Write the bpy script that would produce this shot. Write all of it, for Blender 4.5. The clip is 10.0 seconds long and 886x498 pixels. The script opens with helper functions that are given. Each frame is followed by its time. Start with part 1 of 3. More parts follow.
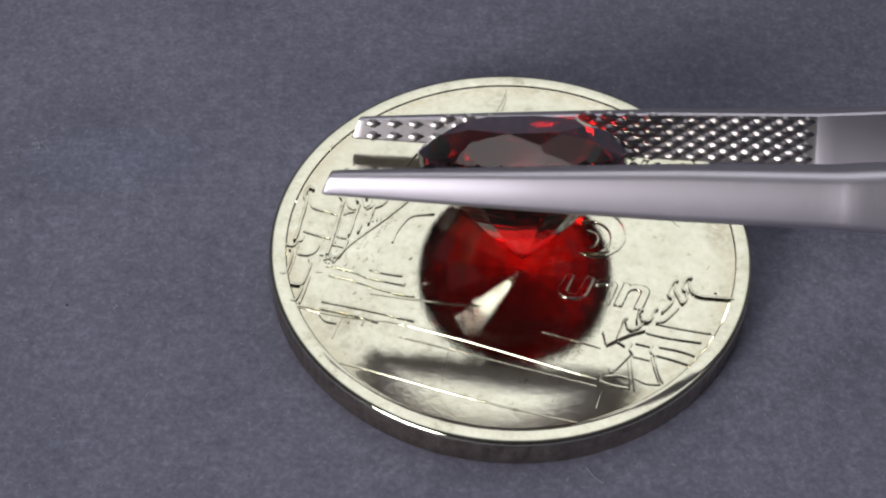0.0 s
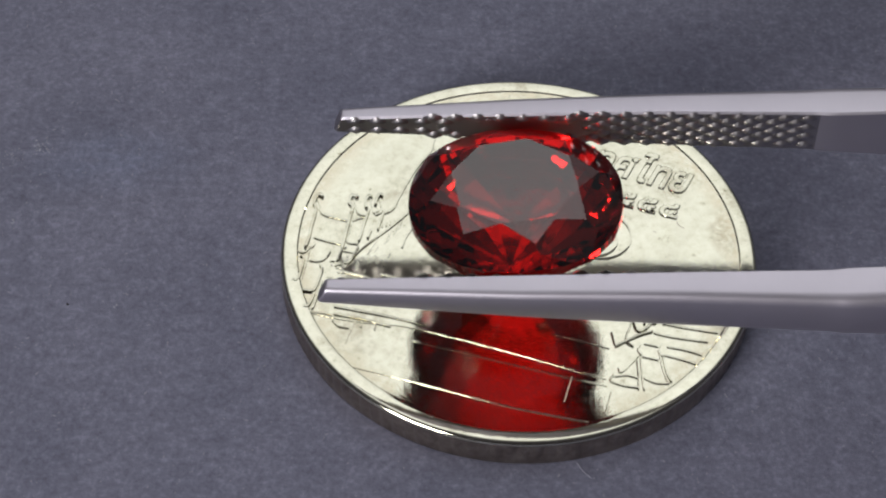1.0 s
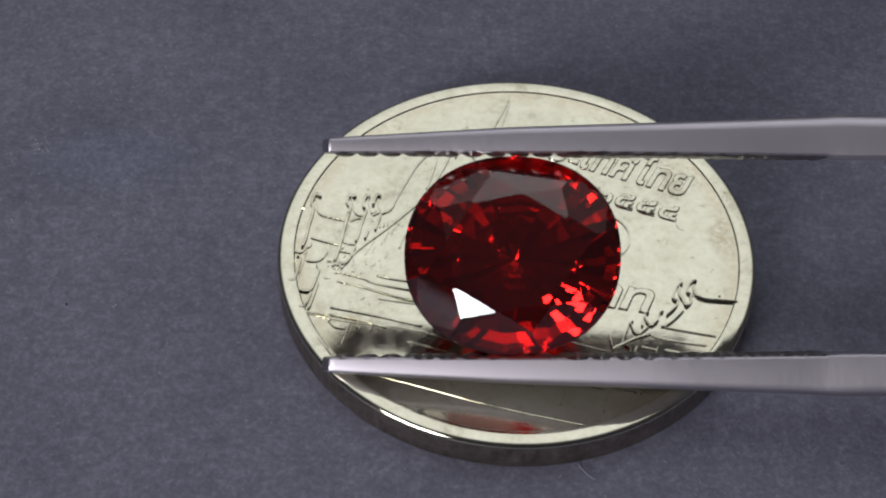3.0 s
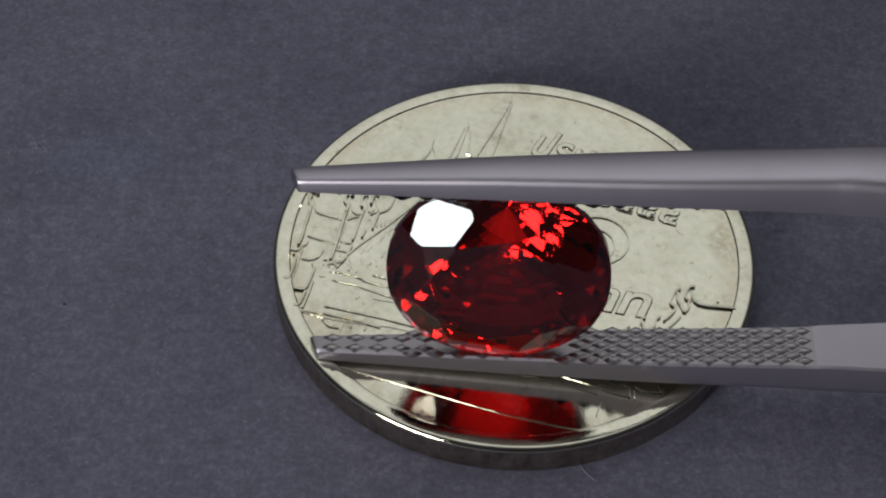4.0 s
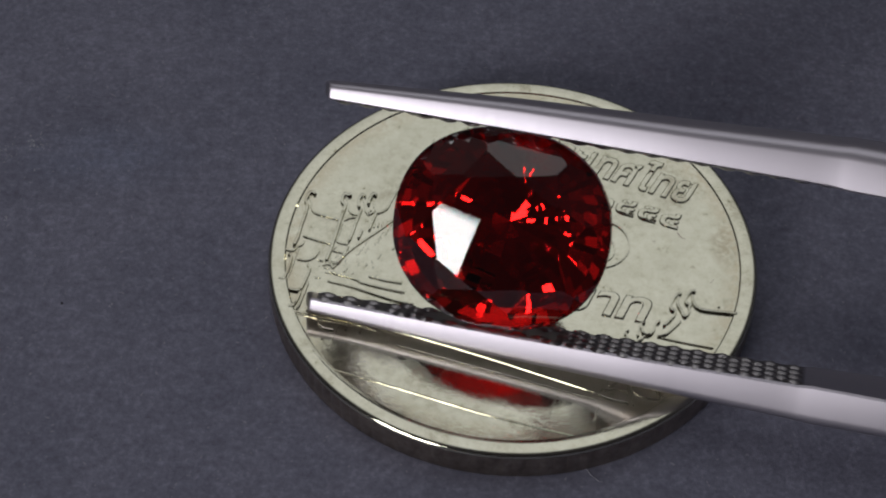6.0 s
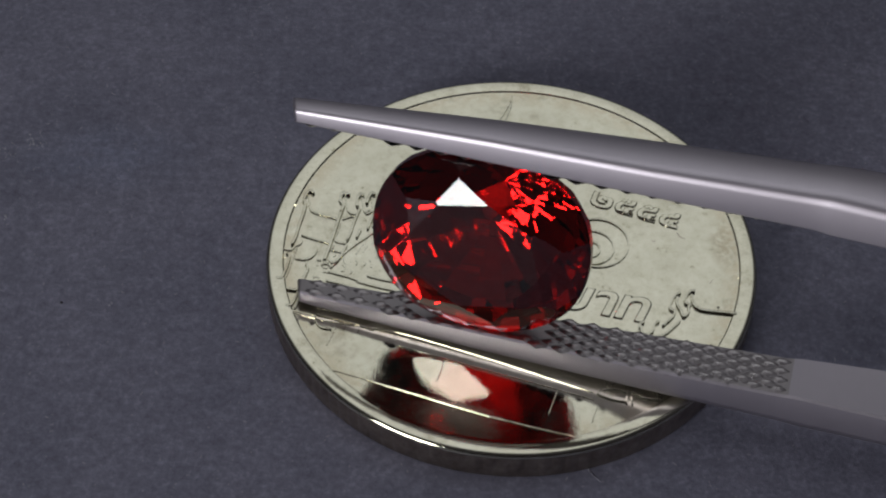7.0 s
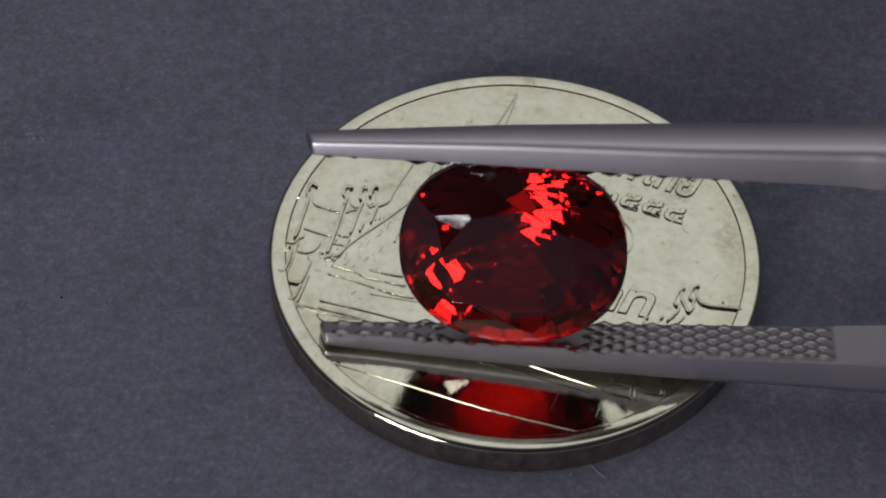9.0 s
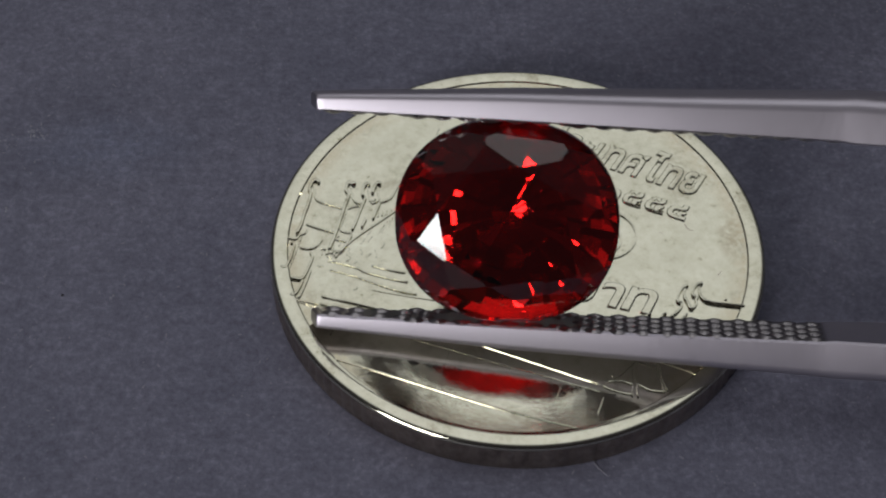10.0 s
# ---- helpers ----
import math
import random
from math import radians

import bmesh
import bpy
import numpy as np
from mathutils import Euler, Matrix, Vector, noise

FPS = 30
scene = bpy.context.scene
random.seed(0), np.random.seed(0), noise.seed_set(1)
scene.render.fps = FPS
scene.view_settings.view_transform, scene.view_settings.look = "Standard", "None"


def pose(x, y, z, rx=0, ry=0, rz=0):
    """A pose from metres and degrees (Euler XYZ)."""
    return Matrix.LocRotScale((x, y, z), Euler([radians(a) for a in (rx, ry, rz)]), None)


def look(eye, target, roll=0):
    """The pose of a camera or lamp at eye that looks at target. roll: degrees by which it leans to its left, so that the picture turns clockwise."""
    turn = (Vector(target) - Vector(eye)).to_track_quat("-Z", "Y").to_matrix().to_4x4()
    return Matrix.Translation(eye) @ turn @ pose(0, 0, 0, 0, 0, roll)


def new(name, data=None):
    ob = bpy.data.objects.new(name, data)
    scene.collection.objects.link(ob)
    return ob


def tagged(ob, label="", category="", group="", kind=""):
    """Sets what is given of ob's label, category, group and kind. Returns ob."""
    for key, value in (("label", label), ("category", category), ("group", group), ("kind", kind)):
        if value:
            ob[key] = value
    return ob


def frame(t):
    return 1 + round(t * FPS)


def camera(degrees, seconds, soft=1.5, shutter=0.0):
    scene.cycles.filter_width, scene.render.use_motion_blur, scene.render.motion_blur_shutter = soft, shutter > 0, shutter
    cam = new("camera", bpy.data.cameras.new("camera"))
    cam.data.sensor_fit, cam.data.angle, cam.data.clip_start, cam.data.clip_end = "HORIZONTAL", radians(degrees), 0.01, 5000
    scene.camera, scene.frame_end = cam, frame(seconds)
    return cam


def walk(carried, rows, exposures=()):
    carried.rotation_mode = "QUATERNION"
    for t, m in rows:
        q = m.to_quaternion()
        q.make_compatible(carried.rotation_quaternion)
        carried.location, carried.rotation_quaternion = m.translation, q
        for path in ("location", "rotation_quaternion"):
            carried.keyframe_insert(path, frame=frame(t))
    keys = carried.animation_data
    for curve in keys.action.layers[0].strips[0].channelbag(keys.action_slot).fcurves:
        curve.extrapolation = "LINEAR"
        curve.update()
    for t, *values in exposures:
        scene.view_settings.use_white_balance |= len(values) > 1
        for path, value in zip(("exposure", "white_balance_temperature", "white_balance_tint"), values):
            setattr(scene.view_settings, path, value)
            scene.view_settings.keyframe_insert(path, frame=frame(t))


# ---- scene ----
# Close view of a faceted red stone turned in steel tweezers above a coin on dark grey paper.
MM = 0.001
cam = camera(28.0, 10.0, soft=2.2, shutter=0.4)

CAMERA_ROWS = (  # seconds, aim x, aim y, distance (mm); the lens looks down at 49.6 degrees
    (0, -3.14, 1.20, 75.80), (0.25, -2.98, 1.21, 76.70), (0.5, -2.89, 1.22, 77.15), (1, -2.89, 1.22, 77.12), (2, -2.90, 1.21, 76.94), (2.5, -2.91, 1.21, 76.93),
    (4, -2.94, 1.18, 76.20), (4.5, -2.97, 1.17, 75.92), (5, -3.03, 1.14, 75.42), (5.2, -3.03, 1.12, 75.34), (6.5, -3.03, 1.08, 75.17),
    (7, -3.06, 1.04, 74.98), (7.5, -3.08, 1.00, 74.86), (8, -3.09, 0.94, 74.77), (8.5, -3.14, 0.84, 74.48), (9, -3.16, 0.74, 74.32),
    (9.5, -3.20, 0.68, 74.22), (10, -3.24, 0.62, 74.06),
)
EXPOSURES = ((0.0, 0.60), (1.0, 0.66), (2.5, 0.54), (3.8, -0.07), (4.5, -0.13), (5.0, -0.25), (6.5, -0.31), (8.0, -0.27), (9.0, -0.22), (10.0, -0.13))


def camera_pose(ax, ay, d):
    e = radians(49.6)
    eye = (ax * MM, (ay - d * math.cos(e)) * MM, d * math.sin(e) * MM)
    return look(eye, (ax * MM, ay * MM, 0.0), 0.98)


walk(cam, [(t, camera_pose(ax, ay, d)) for t, ax, ay, d in CAMERA_ROWS], EXPOSURES)

# ---- light: a bright ceiling above and beyond, a lamp panel low on the near left ----
world = bpy.data.worlds.new("room_light")
scene.world = world
world.use_nodes = True
wn, wl = world.node_tree.nodes, world.node_tree.links
coord, aim_dot, ramp = wn.new("ShaderNodeTexCoord"), wn.new("ShaderNodeVectorMath"), wn.new("ShaderNodeValToRGB")
aim_dot.operation = "DOT_PRODUCT"
aim_dot.inputs[1].default_value = (0.0, 0.45, 0.893)  # the bright ceiling lies above and beyond the coin
wl.new(coord.outputs["Generated"], aim_dot.inputs[0])
wl.new(aim_dot.outputs["Value"], ramp.inputs[0])
ramp.color_ramp.elements[0].position, ramp.color_ramp.elements[0].color = 0.0, (0.022, 0.020, 0.024, 1)
ramp.color_ramp.elements[1].position, ramp.color_ramp.elements[1].color = 1.0, (0.93, 0.935, 0.945, 1)
for at, value in ((0.60, (0.045, 0.043, 0.05, 1)), (0.74, (0.12, 0.118, 0.125, 1)), (0.83, (0.34, 0.34, 0.35, 1)), (0.90, (0.68, 0.685, 0.69, 1)), (0.95, (0.84, 0.85, 0.85, 1))):
    ramp.color_ramp.elements.new(at).color = value
wl.new(ramp.outputs[0], wn["Background"].inputs[0])
wn["Background"].inputs[1].default_value = 1.0

LAMP_AT = (-0.2440, -0.2960, 0.1195)
lamp_data = bpy.data.lights.new("lamp_panel", "AREA")
lamp_data.shape, lamp_data.size, lamp_data.size_y, lamp_data.energy = "RECTANGLE", 0.168, 0.141, 1.2
lamp_data.color = (1.0, 0.98, 0.97)
lamp_panel = new("lamp_panel", lamp_data)
lamp_panel.matrix_world = look(LAMP_AT, (0, 0, 0.005))


# ---- materials ----
def material(name):
    m = bpy.data.materials.new(name)
    m.use_nodes = True
    return m, m.node_tree.nodes, m.node_tree.links, m.node_tree.nodes["Principled BSDF"]


def noise_node(n, l, scale, detail=4.0, rough=0.6, stretch=None):
    c = n.new("ShaderNodeTexCoord")
    t = n.new("ShaderNodeTexNoise")
    t.inputs["Scale"].default_value, t.inputs["Detail"].default_value = scale, detail
    t.inputs["Roughness"].default_value = rough
    if stretch:
        mp = n.new("ShaderNodeMapping")
        mp.inputs["Scale"].default_value = stretch
        l.new(c.outputs["Object"], mp.inputs[0])
        l.new(mp.outputs[0], t.inputs["Vector"])
    else:
        l.new(c.outputs["Object"], t.inputs["Vector"])
    return t


def ramp_node(n, l, source, stops):
    r = n.new("ShaderNodeValToRGB")
    e = r.color_ramp.elements
    e[0].position, e[0].color = stops[0][0], (*stops[0][1], 1)
    e[1].position, e[1].color = stops[-1][0], (*stops[-1][1], 1)
    for at, c in stops[1:-1]:
        e.new(at).color = (*c, 1)
    l.new(source, r.inputs[0])
    return r


def mix_node(n, l, a, b, factor, kind="MIX"):
    m = n.new("ShaderNodeMix")
    m.data_type, m.blend_type = "RGBA", kind
    for value, k in ((factor, 0), (a, 6), (b, 7)):
        if hasattr(value, "is_output"):
            l.new(value, m.inputs[k])
        else:
            m.inputs[k].default_value = value
    return m.outputs[2]


def bump_node(n, l, bsdf, height, strength, distance):
    b = n.new("ShaderNodeBump")
    b.inputs["Strength"].default_value, b.inputs["Distance"].default_value = strength, distance
    l.new(height, b.inputs["Height"])
    l.new(b.outputs[0], bsdf.inputs["Normal"])


def paper_material():
    m, n, l, b = material("dark_grey_paper")
    fibre = noise_node(n, l, 4200, 5, 0.72)
    clump = noise_node(n, l, 1500, 4, 0.65)
    cloud = noise_node(n, l, 130, 4)
    base = ramp_node(n, l, mix_node(n, l, fibre.outputs[0], clump.outputs[0], 0.4), ((0.34, (0.095, 0.096, 0.133)), (0.52, (0.147, 0.147, 0.202)), (0.70, (0.231, 0.232, 0.306))))
    tone = ramp_node(n, l, cloud.outputs[0], ((0.3, (0.82, 0.83, 0.85)), (0.7, (1.13, 1.13, 1.12))))
    l.new(mix_node(n, l, base.outputs[0], tone.outputs[0], 1.0, "MULTIPLY"), b.inputs["Base Color"])
    smear = n.new("ShaderNodeVectorMath")  # a broad pale rub mark, about 8 by 4 mm
    smear.operation = "LENGTH"
    c, mp = n.new("ShaderNodeTexCoord"), n.new("ShaderNodeMapping")
    mp.inputs["Location"].default_value, mp.inputs["Rotation"].default_value, mp.inputs["Scale"].default_value = (4.44, -2.0, 0), (0, 0, radians(8)), (230, 420, 1)
    l.new(c.outputs["Object"], mp.inputs[0])
    l.new(mp.outputs[0], smear.inputs[0])
    reach = ramp_node(n, l, smear.outputs["Value"], ((0.15, (0.8, 0.8, 0.8)), (1.0, (0, 0, 0))))
    patchy = ramp_node(n, l, noise_node(n, l, 420, 5, 0.65).outputs[0], ((0.35, (0.15, 0.15, 0.15)), (0.65, (1, 1, 1))))
    amount = mix_node(n, l, reach.outputs[0], patchy.outputs[0], 1.0, "MULTIPLY")
    rubbed = mix_node(n, l, (1.0, 1.0, 1.0, 1), (1.22, 1.34, 1.42, 1), amount)
    paint = b.inputs["Base Color"].links[0].from_socket
    l.new(mix_node(n, l, paint, rubbed, 1.0, "MULTIPLY"), b.inputs["Base Color"])
    b.inputs["Roughness"].default_value = 0.82
    b.inputs["Specular IOR Level"].default_value = 0.3
    bump_node(n, l, b, fibre.outputs[0], 0.4, 0.00007)
    return m


def coin_material():
    m, n, l, b = material("worn_nickel")
    stain = noise_node(n, l, 420, 6, 0.7)
    wear = noise_node(n, l, 3600, 4, 0.75)
    pits = noise_node(n, l, 1500, 5, 0.8)
    scratch = noise_node(n, l, 1300, 4, 0.7, (1.0, 0.07, 1.0))
    base = ramp_node(n, l, stain.outputs[0], ((0.28, (0.41, 0.38, 0.29)), (0.44, (0.595, 0.583, 0.475)), (0.75, (0.69, 0.678, 0.565))))
    grime = ramp_node(n, l, pits.outputs[0], ((0.29, (0.45, 0.42, 0.35)), (0.37, (0.90, 0.90, 0.87)), (0.55, (1.0, 1.0, 1.0))))
    place = n.new("ShaderNodeTexCoord")

    def spread(location, scale, stops):
        """A soft zone about a point of the coin, by its distance in the given scale."""
        mp, far = n.new("ShaderNodeMapping"), n.new("ShaderNodeVectorMath")
        mp.inputs["Location"].default_value, mp.inputs["Scale"].default_value = location, scale
        far.operation = "LENGTH"
        l.new(place.outputs["Object"], mp.inputs[0])
        l.new(mp.outputs[0], far.inputs[0])
        return ramp_node(n, l, far.outputs["Value"], stops).outputs[0]

    white, black = (1.0, 1.0, 1.0), (0.0, 0.0, 0.0)
    blot = ramp_node(n, l, noise_node(n, l, 1700, 5, 0.7).outputs[0], ((0.36, black), (0.56, white))).outputs[0]
    spot = mix_node(n, l, spread((-12.2, -0.5, 0), (1390, 640, 0), ((0.2, white), (1.0, black))), blot, 1.0, "MULTIPLY")  # tarnish near the rim
    ring = mix_node(n, l, spread((0, 0, 0), (100, 100, 0), ((0.84, black), (0.925, (0.75, 0.75, 0.75)), (0.945, black))), blot, 1.0, "MULTIPLY")  # blotchy brown band just inside the rim
    body = mix_node(n, l, base.outputs[0], grime.outputs[0], 1.0, "MULTIPLY")
    body = mix_node(n, l, body, (0.34, 0.30, 0.21, 1), spot)
    l.new(mix_node(n, l, body, (0.50, 0.45, 0.33, 1), ring), b.inputs["Base Color"])
    b.inputs["Metallic"].default_value = 1.0
    rough = ramp_node(n, l, wear.outputs[0], ((0.3, (0.03, 0.03, 0.03)), (0.75, (0.11, 0.11, 0.11))))
    l.new(rough.outputs[0], b.inputs["Roughness"])
    both = mix_node(n, l, wear.outputs[0], scratch.outputs[0], 0.5)
    bump_node(n, l, b, mix_node(n, l, both, pits.outputs[0], 0.35), 0.32, 0.00003)
    return m


def steel_material(name, colour, rough):
    m, n, l, b = material(name)
    brush = noise_node(n, l, 14000, 3, 0.6, (1.0, 0.08, 0.08))
    cloud = noise_node(n, l, 300, 3)
    base = ramp_node(n, l, cloud.outputs[0], ((0.3, tuple(0.95 * c for c in colour)), (0.7, colour)))
    l.new(base.outputs[0], b.inputs["Base Color"])
    b.inputs["Metallic"].default_value = 1.0
    r = ramp_node(n, l, brush.outputs[0], ((0.3, (rough * 0.93,) * 3), (0.7, (rough * 1.07,) * 3)))
    l.new(r.outputs[0], b.inputs["Roughness"])
    bump_node(n, l, b, brush.outputs[0], 0.05, 0.000005)
    return m


def stone_material():
    m, n, l, b = material("red_gem")
    b.inputs["Base Color"].default_value = (0.54, 0.0046, 0.0042, 1)
    b.inputs["Transmission Weight"].default_value = 1.0
    b.inputs["Roughness"].default_value = 0.0
    b.inputs["IOR"].default_value = 1.77
    return m


PAPER, COIN, STONE = paper_material(), coin_material(), stone_material()
STEEL = steel_material("satin_steel", (0.465, 0.438, 0.496), 0.44)
STEEL_GRIP = steel_material("toothed_steel", (0.36, 0.34, 0.355), 0.31)


def plain_material(name, colour, rough):
    m, n, l, b = material(name)
    grain = noise_node(n, l, 60, 4)
    base = ramp_node(n, l, grain.outputs[0], ((0.3, tuple(0.85 * c for c in colour)), (0.7, colour)))
    l.new(base.outputs[0], b.inputs["Base Color"])
    b.inputs["Roughness"].default_value = rough
    return m


# brown grime of the coin's side, its colour darkened further for contact shade
COIN_EDGE, _n, _l, _b = material("grimy_shaded_nickel")
_e = noise_node(_n, _l, 1400, 5, 0.7)
_l.new(ramp_node(_n, _l, _e.outputs[0], ((0.3, (0.22, 0.18, 0.155)), (0.7, (0.46, 0.40, 0.34)))).outputs[0], _b.inputs["Base Color"])
_b.inputs["Metallic"].default_value, _b.inputs["Roughness"].default_value = 1.0, 0.33
TABLE = plain_material("table_board", (0.22, 0.20, 0.18), 0.6)
DUST = plain_material("pale_dust", (0.30, 0.31, 0.34), 0.9)
FIBRE = plain_material("paper_fibre", (0.26, 0.26, 0.31), 0.9)
SPECK = plain_material("dark_speck", (0.015, 0.015, 0.016), 0.9)


# ---- building helpers ----
def part(name, bm, mat, parent=None, label="", smooth=False):
    me = bpy.data.meshes.new(name)
    bm.to_mesh(me)
    bm.free()
    me.materials.append(mat)
    for p in me.polygons:
        p.use_smooth = smooth
    ob = new(name, me)
    if parent:
        ob.parent = parent
    if label:
        ob["label"] = label
    return ob


def ring_loft(rings, closed_ends=True):
    """A bmesh skin over rings of points, all of one length, each ring closed."""
    bm = bmesh.new()
    rows = [[bm.verts.new(p) for p in r] for r in rings]
    k = len(rings[0])
    for a, b in zip(rows, rows[1:]):
        for i in range(k):
            bm.faces.new((a[i], a[(i + 1) % k], b[(i + 1) % k], b[i]))
    if closed_ends:
        bm.faces.new(rows[0][::-1])
        bm.faces.new(rows[-1])
    bmesh.ops.recalc_face_normals(bm, faces=bm.faces)
    return bm


# ---- the support: table board and the sheet of paper on it ----
def slab(name, sx, sy, z0, z1, mat, bevel):
    bm = bmesh.new()
    bmesh.ops.create_cube(bm, size=1.0)
    bmesh.ops.scale(bm, vec=(sx, sy, z1 - z0), verts=bm.verts)
    bmesh.ops.translate(bm, vec=(0, 0, (z0 + z1) / 2), verts=bm.verts)
    bmesh.ops.bevel(bm, geom=bm.edges[:], offset=bevel, segments=2, affect="EDGES")
    return part(name, bm, mat)


table = tagged(slab("table", 1.4, 0.9, -0.0306, -0.0006, TABLE, 0.002), "brown table board under the grey paper", "table", kind="structure")
paper = tagged(slab("paper", 0.60, 0.42, -0.0003, 0.0, PAPER, 0.0001), "dark grey matte paper sheet under the coin", "paper", kind="structure")

# ---- the coin ----
T, FIELD, BED = 1.50, 1.41, 0.0


def lathe(profile, steps):
    """Turns (radius, height) pairs, from the axis outwards, about z (mm)."""
    bm = bmesh.new()
    cols = []
    for i in range(steps):
        a = 2 * math.pi * i / steps
        cols.append([bm.verts.new((r * math.cos(a) * MM, r * math.sin(a) * MM, z * MM)) for r, z in profile])
    for i in range(steps):
        a, b = cols[i], cols[(i + 1) % steps]
        for j in range(len(profile) - 1):
            bm.faces.new((a[j], b[j], b[j + 1], a[j + 1]))
    return bm, cols


def coin_body():
    profile = [(0.02, FIELD), (4.0, FIELD), (8.0, FIELD), (9.28, FIELD), (9.33, FIELD + 0.010), (9.38, T - 0.02), (9.42, T - 0.003), (9.46, T), (9.78, T)]
    profile += [(9.78 + 0.22 * math.sin(radians(12 * k)), T - 0.22 + 0.22 * math.cos(radians(12 * k))) for k in range(1, 8)]
    side = len(profile)
    profile += [(10.0, T - 0.24), (10.0, BED + 0.16), (9.96, BED + 0.07), (9.88, BED + 0.01), (9.75, BED), (0.02, BED)]
    profile = [(r * 1.007 if r > 9.4 else r, z) for r, z in profile]
    bm, cols = lathe(profile, 360)
    for f in bm.faces:
        f.material_index = int(all((v.co.x ** 2 + v.co.y ** 2) ** 0.5 > 9.86 * MM and v.co.z < (T - 0.17) * MM for v in f.verts))
    bm.faces.new([c[0] for c in cols])
    bm.faces.new([c[-1] for c in cols][::-1])
    for i, c in enumerate(cols):  # reeded edge
        if i % 3 == 0:
            for v in c[side:side + 2]:
                v.co.x *= 0.9935
                v.co.y *= 0.9935
    bmesh.ops.recalc_face_normals(bm, faces=bm.faces)
    ob = part("disc", bm, COIN, coin, "plain bright field with a raised rim", smooth=True)
    ob.data.materials.append(COIN_EDGE)
    ob.data.set_sharp_from_angle(angle=radians(28))
    return ob


def smooth_line(points, n=5):
    """Catmull-Rom points along a stroke."""
    p = [Vector((*q, 0)) for q in points]
    if len(p) < 3:
        return p
    out = []
    for i in range(len(p) - 1):
        a, b, c, d = p[max(i - 1, 0)], p[i], p[i + 1], p[min(i + 2, len(p) - 1)]
        for k in range(n):
            t = k / n
            out.append(0.5 * ((2 * b) + (c - a) * t + (2 * a - 5 * b + 4 * c - d) * t * t + (3 * b - a - 3 * c + d) * t ** 3))
    out.append(p[-1])
    return out


def ridge(bm, points, width=0.07, height=0.07):
    """A raised flat-topped line on the coin's field, in mm."""
    line = smooth_line(points)
    rows = []
    for i, p in enumerate(line):
        d = (line[min(i + 1, len(line) - 1)] - line[max(i - 1, 0)]).normalized()
        s = Vector((-d.y, d.x, 0))
        end = 0.7 if i in (0, len(line) - 1) else 1.0
        w, h = 0.95 * width * end, 0.88 * height
        rows.append([bm.verts.new(((p + s * k * w).x * MM, (p + s * k * w).y * MM, (FIELD - 0.01 + h * up) * MM))
                     for k, up in ((-1, 0), (-0.72, 0.94), (0, 1.0), (0.72, 0.94), (1, 0))])
    for a, b in zip(rows, rows[1:]):
        for j in range(4):
            bm.faces.new((a[j], a[j + 1], b[j + 1], b[j]))
    bm.faces.new(rows[0])
    bm.faces.new(rows[-1])


def relief(name, strokes, label, width=0.07, height=0.07, mat=COIN):
    """Each raised line is a part of its own."""
    for k in strokes:
        bm = bmesh.new()
        ridge(bm, k, width, height)
        bmesh.ops.recalc_face_normals(bm, faces=bm.faces)
        part(name, bm, mat, coin, label)


coin = tagged(new("coin"), "worn silver-coloured coin with a temple design, lying on grey paper", "coin")
coin_body()
relief("roof_finial", [
    ((-8.33, 2.92), (-8.48, 3.06), (-8.63, 2.92), (-8.72, 2.56), (-8.64, 2.33), (-8.69, 1.78), (-8.82, 1.14), (-8.90, 0.53), (-9.03, 0.09)),
    ((-6.82, 2.98), (-6.96, 2.91), (-7.11, 2.98), (-7.20, 2.58), (-7.05, 2.32), (-7.12, 1.93), (-7.21, 1.51), (-7.36, 0.65), (-7.51, -0.14), (-7.65, -0.70)),
    ((-6.23, 2.87), (-6.37, 2.94), (-6.49, 2.64), (-6.46, 2.25)),
    ((-5.74, 2.97), (-5.91, 3.00), (-6.03, 2.71), (-6.08, 2.44)),
], "raised curled roof finial", 0.08, 0.18)
relief("eave_line", [
    ((-8.58, 2.86), (-8.49, 2.50), (-8.46, 2.20), (-8.28, 1.91), (-7.62, 1.68), (-7.23, 1.54)),
    ((-7.01, 2.85), (-6.91, 2.39), (-6.85, 2.06), (-6.68, 1.89), (-6.49, 1.86)),
    ((-6.30, 2.84), (-6.22, 2.41), (-6.12, 1.99), (-5.93, 2.15)),
    ((-5.88, 2.80), (-5.83, 2.41), (-5.78, 2.12), (-5.95, 1.95), (-6.10, 1.89)),
    ((-9.38, -0.12), (-9.06, -0.19), (-8.88, 0.03), (-8.69, 0.15), (-8.65, 0.37)),
    ((-8.84, -0.63), (-8.53, -0.69), (-8.29, -0.63), (-8.10, -0.45), (-7.97, -0.17)),
    ((-8.68, 0.63), (-8.08, 0.40), (-7.45, 0.21)),
], "raised edge of a sweeping eave", 0.05, 0.09)
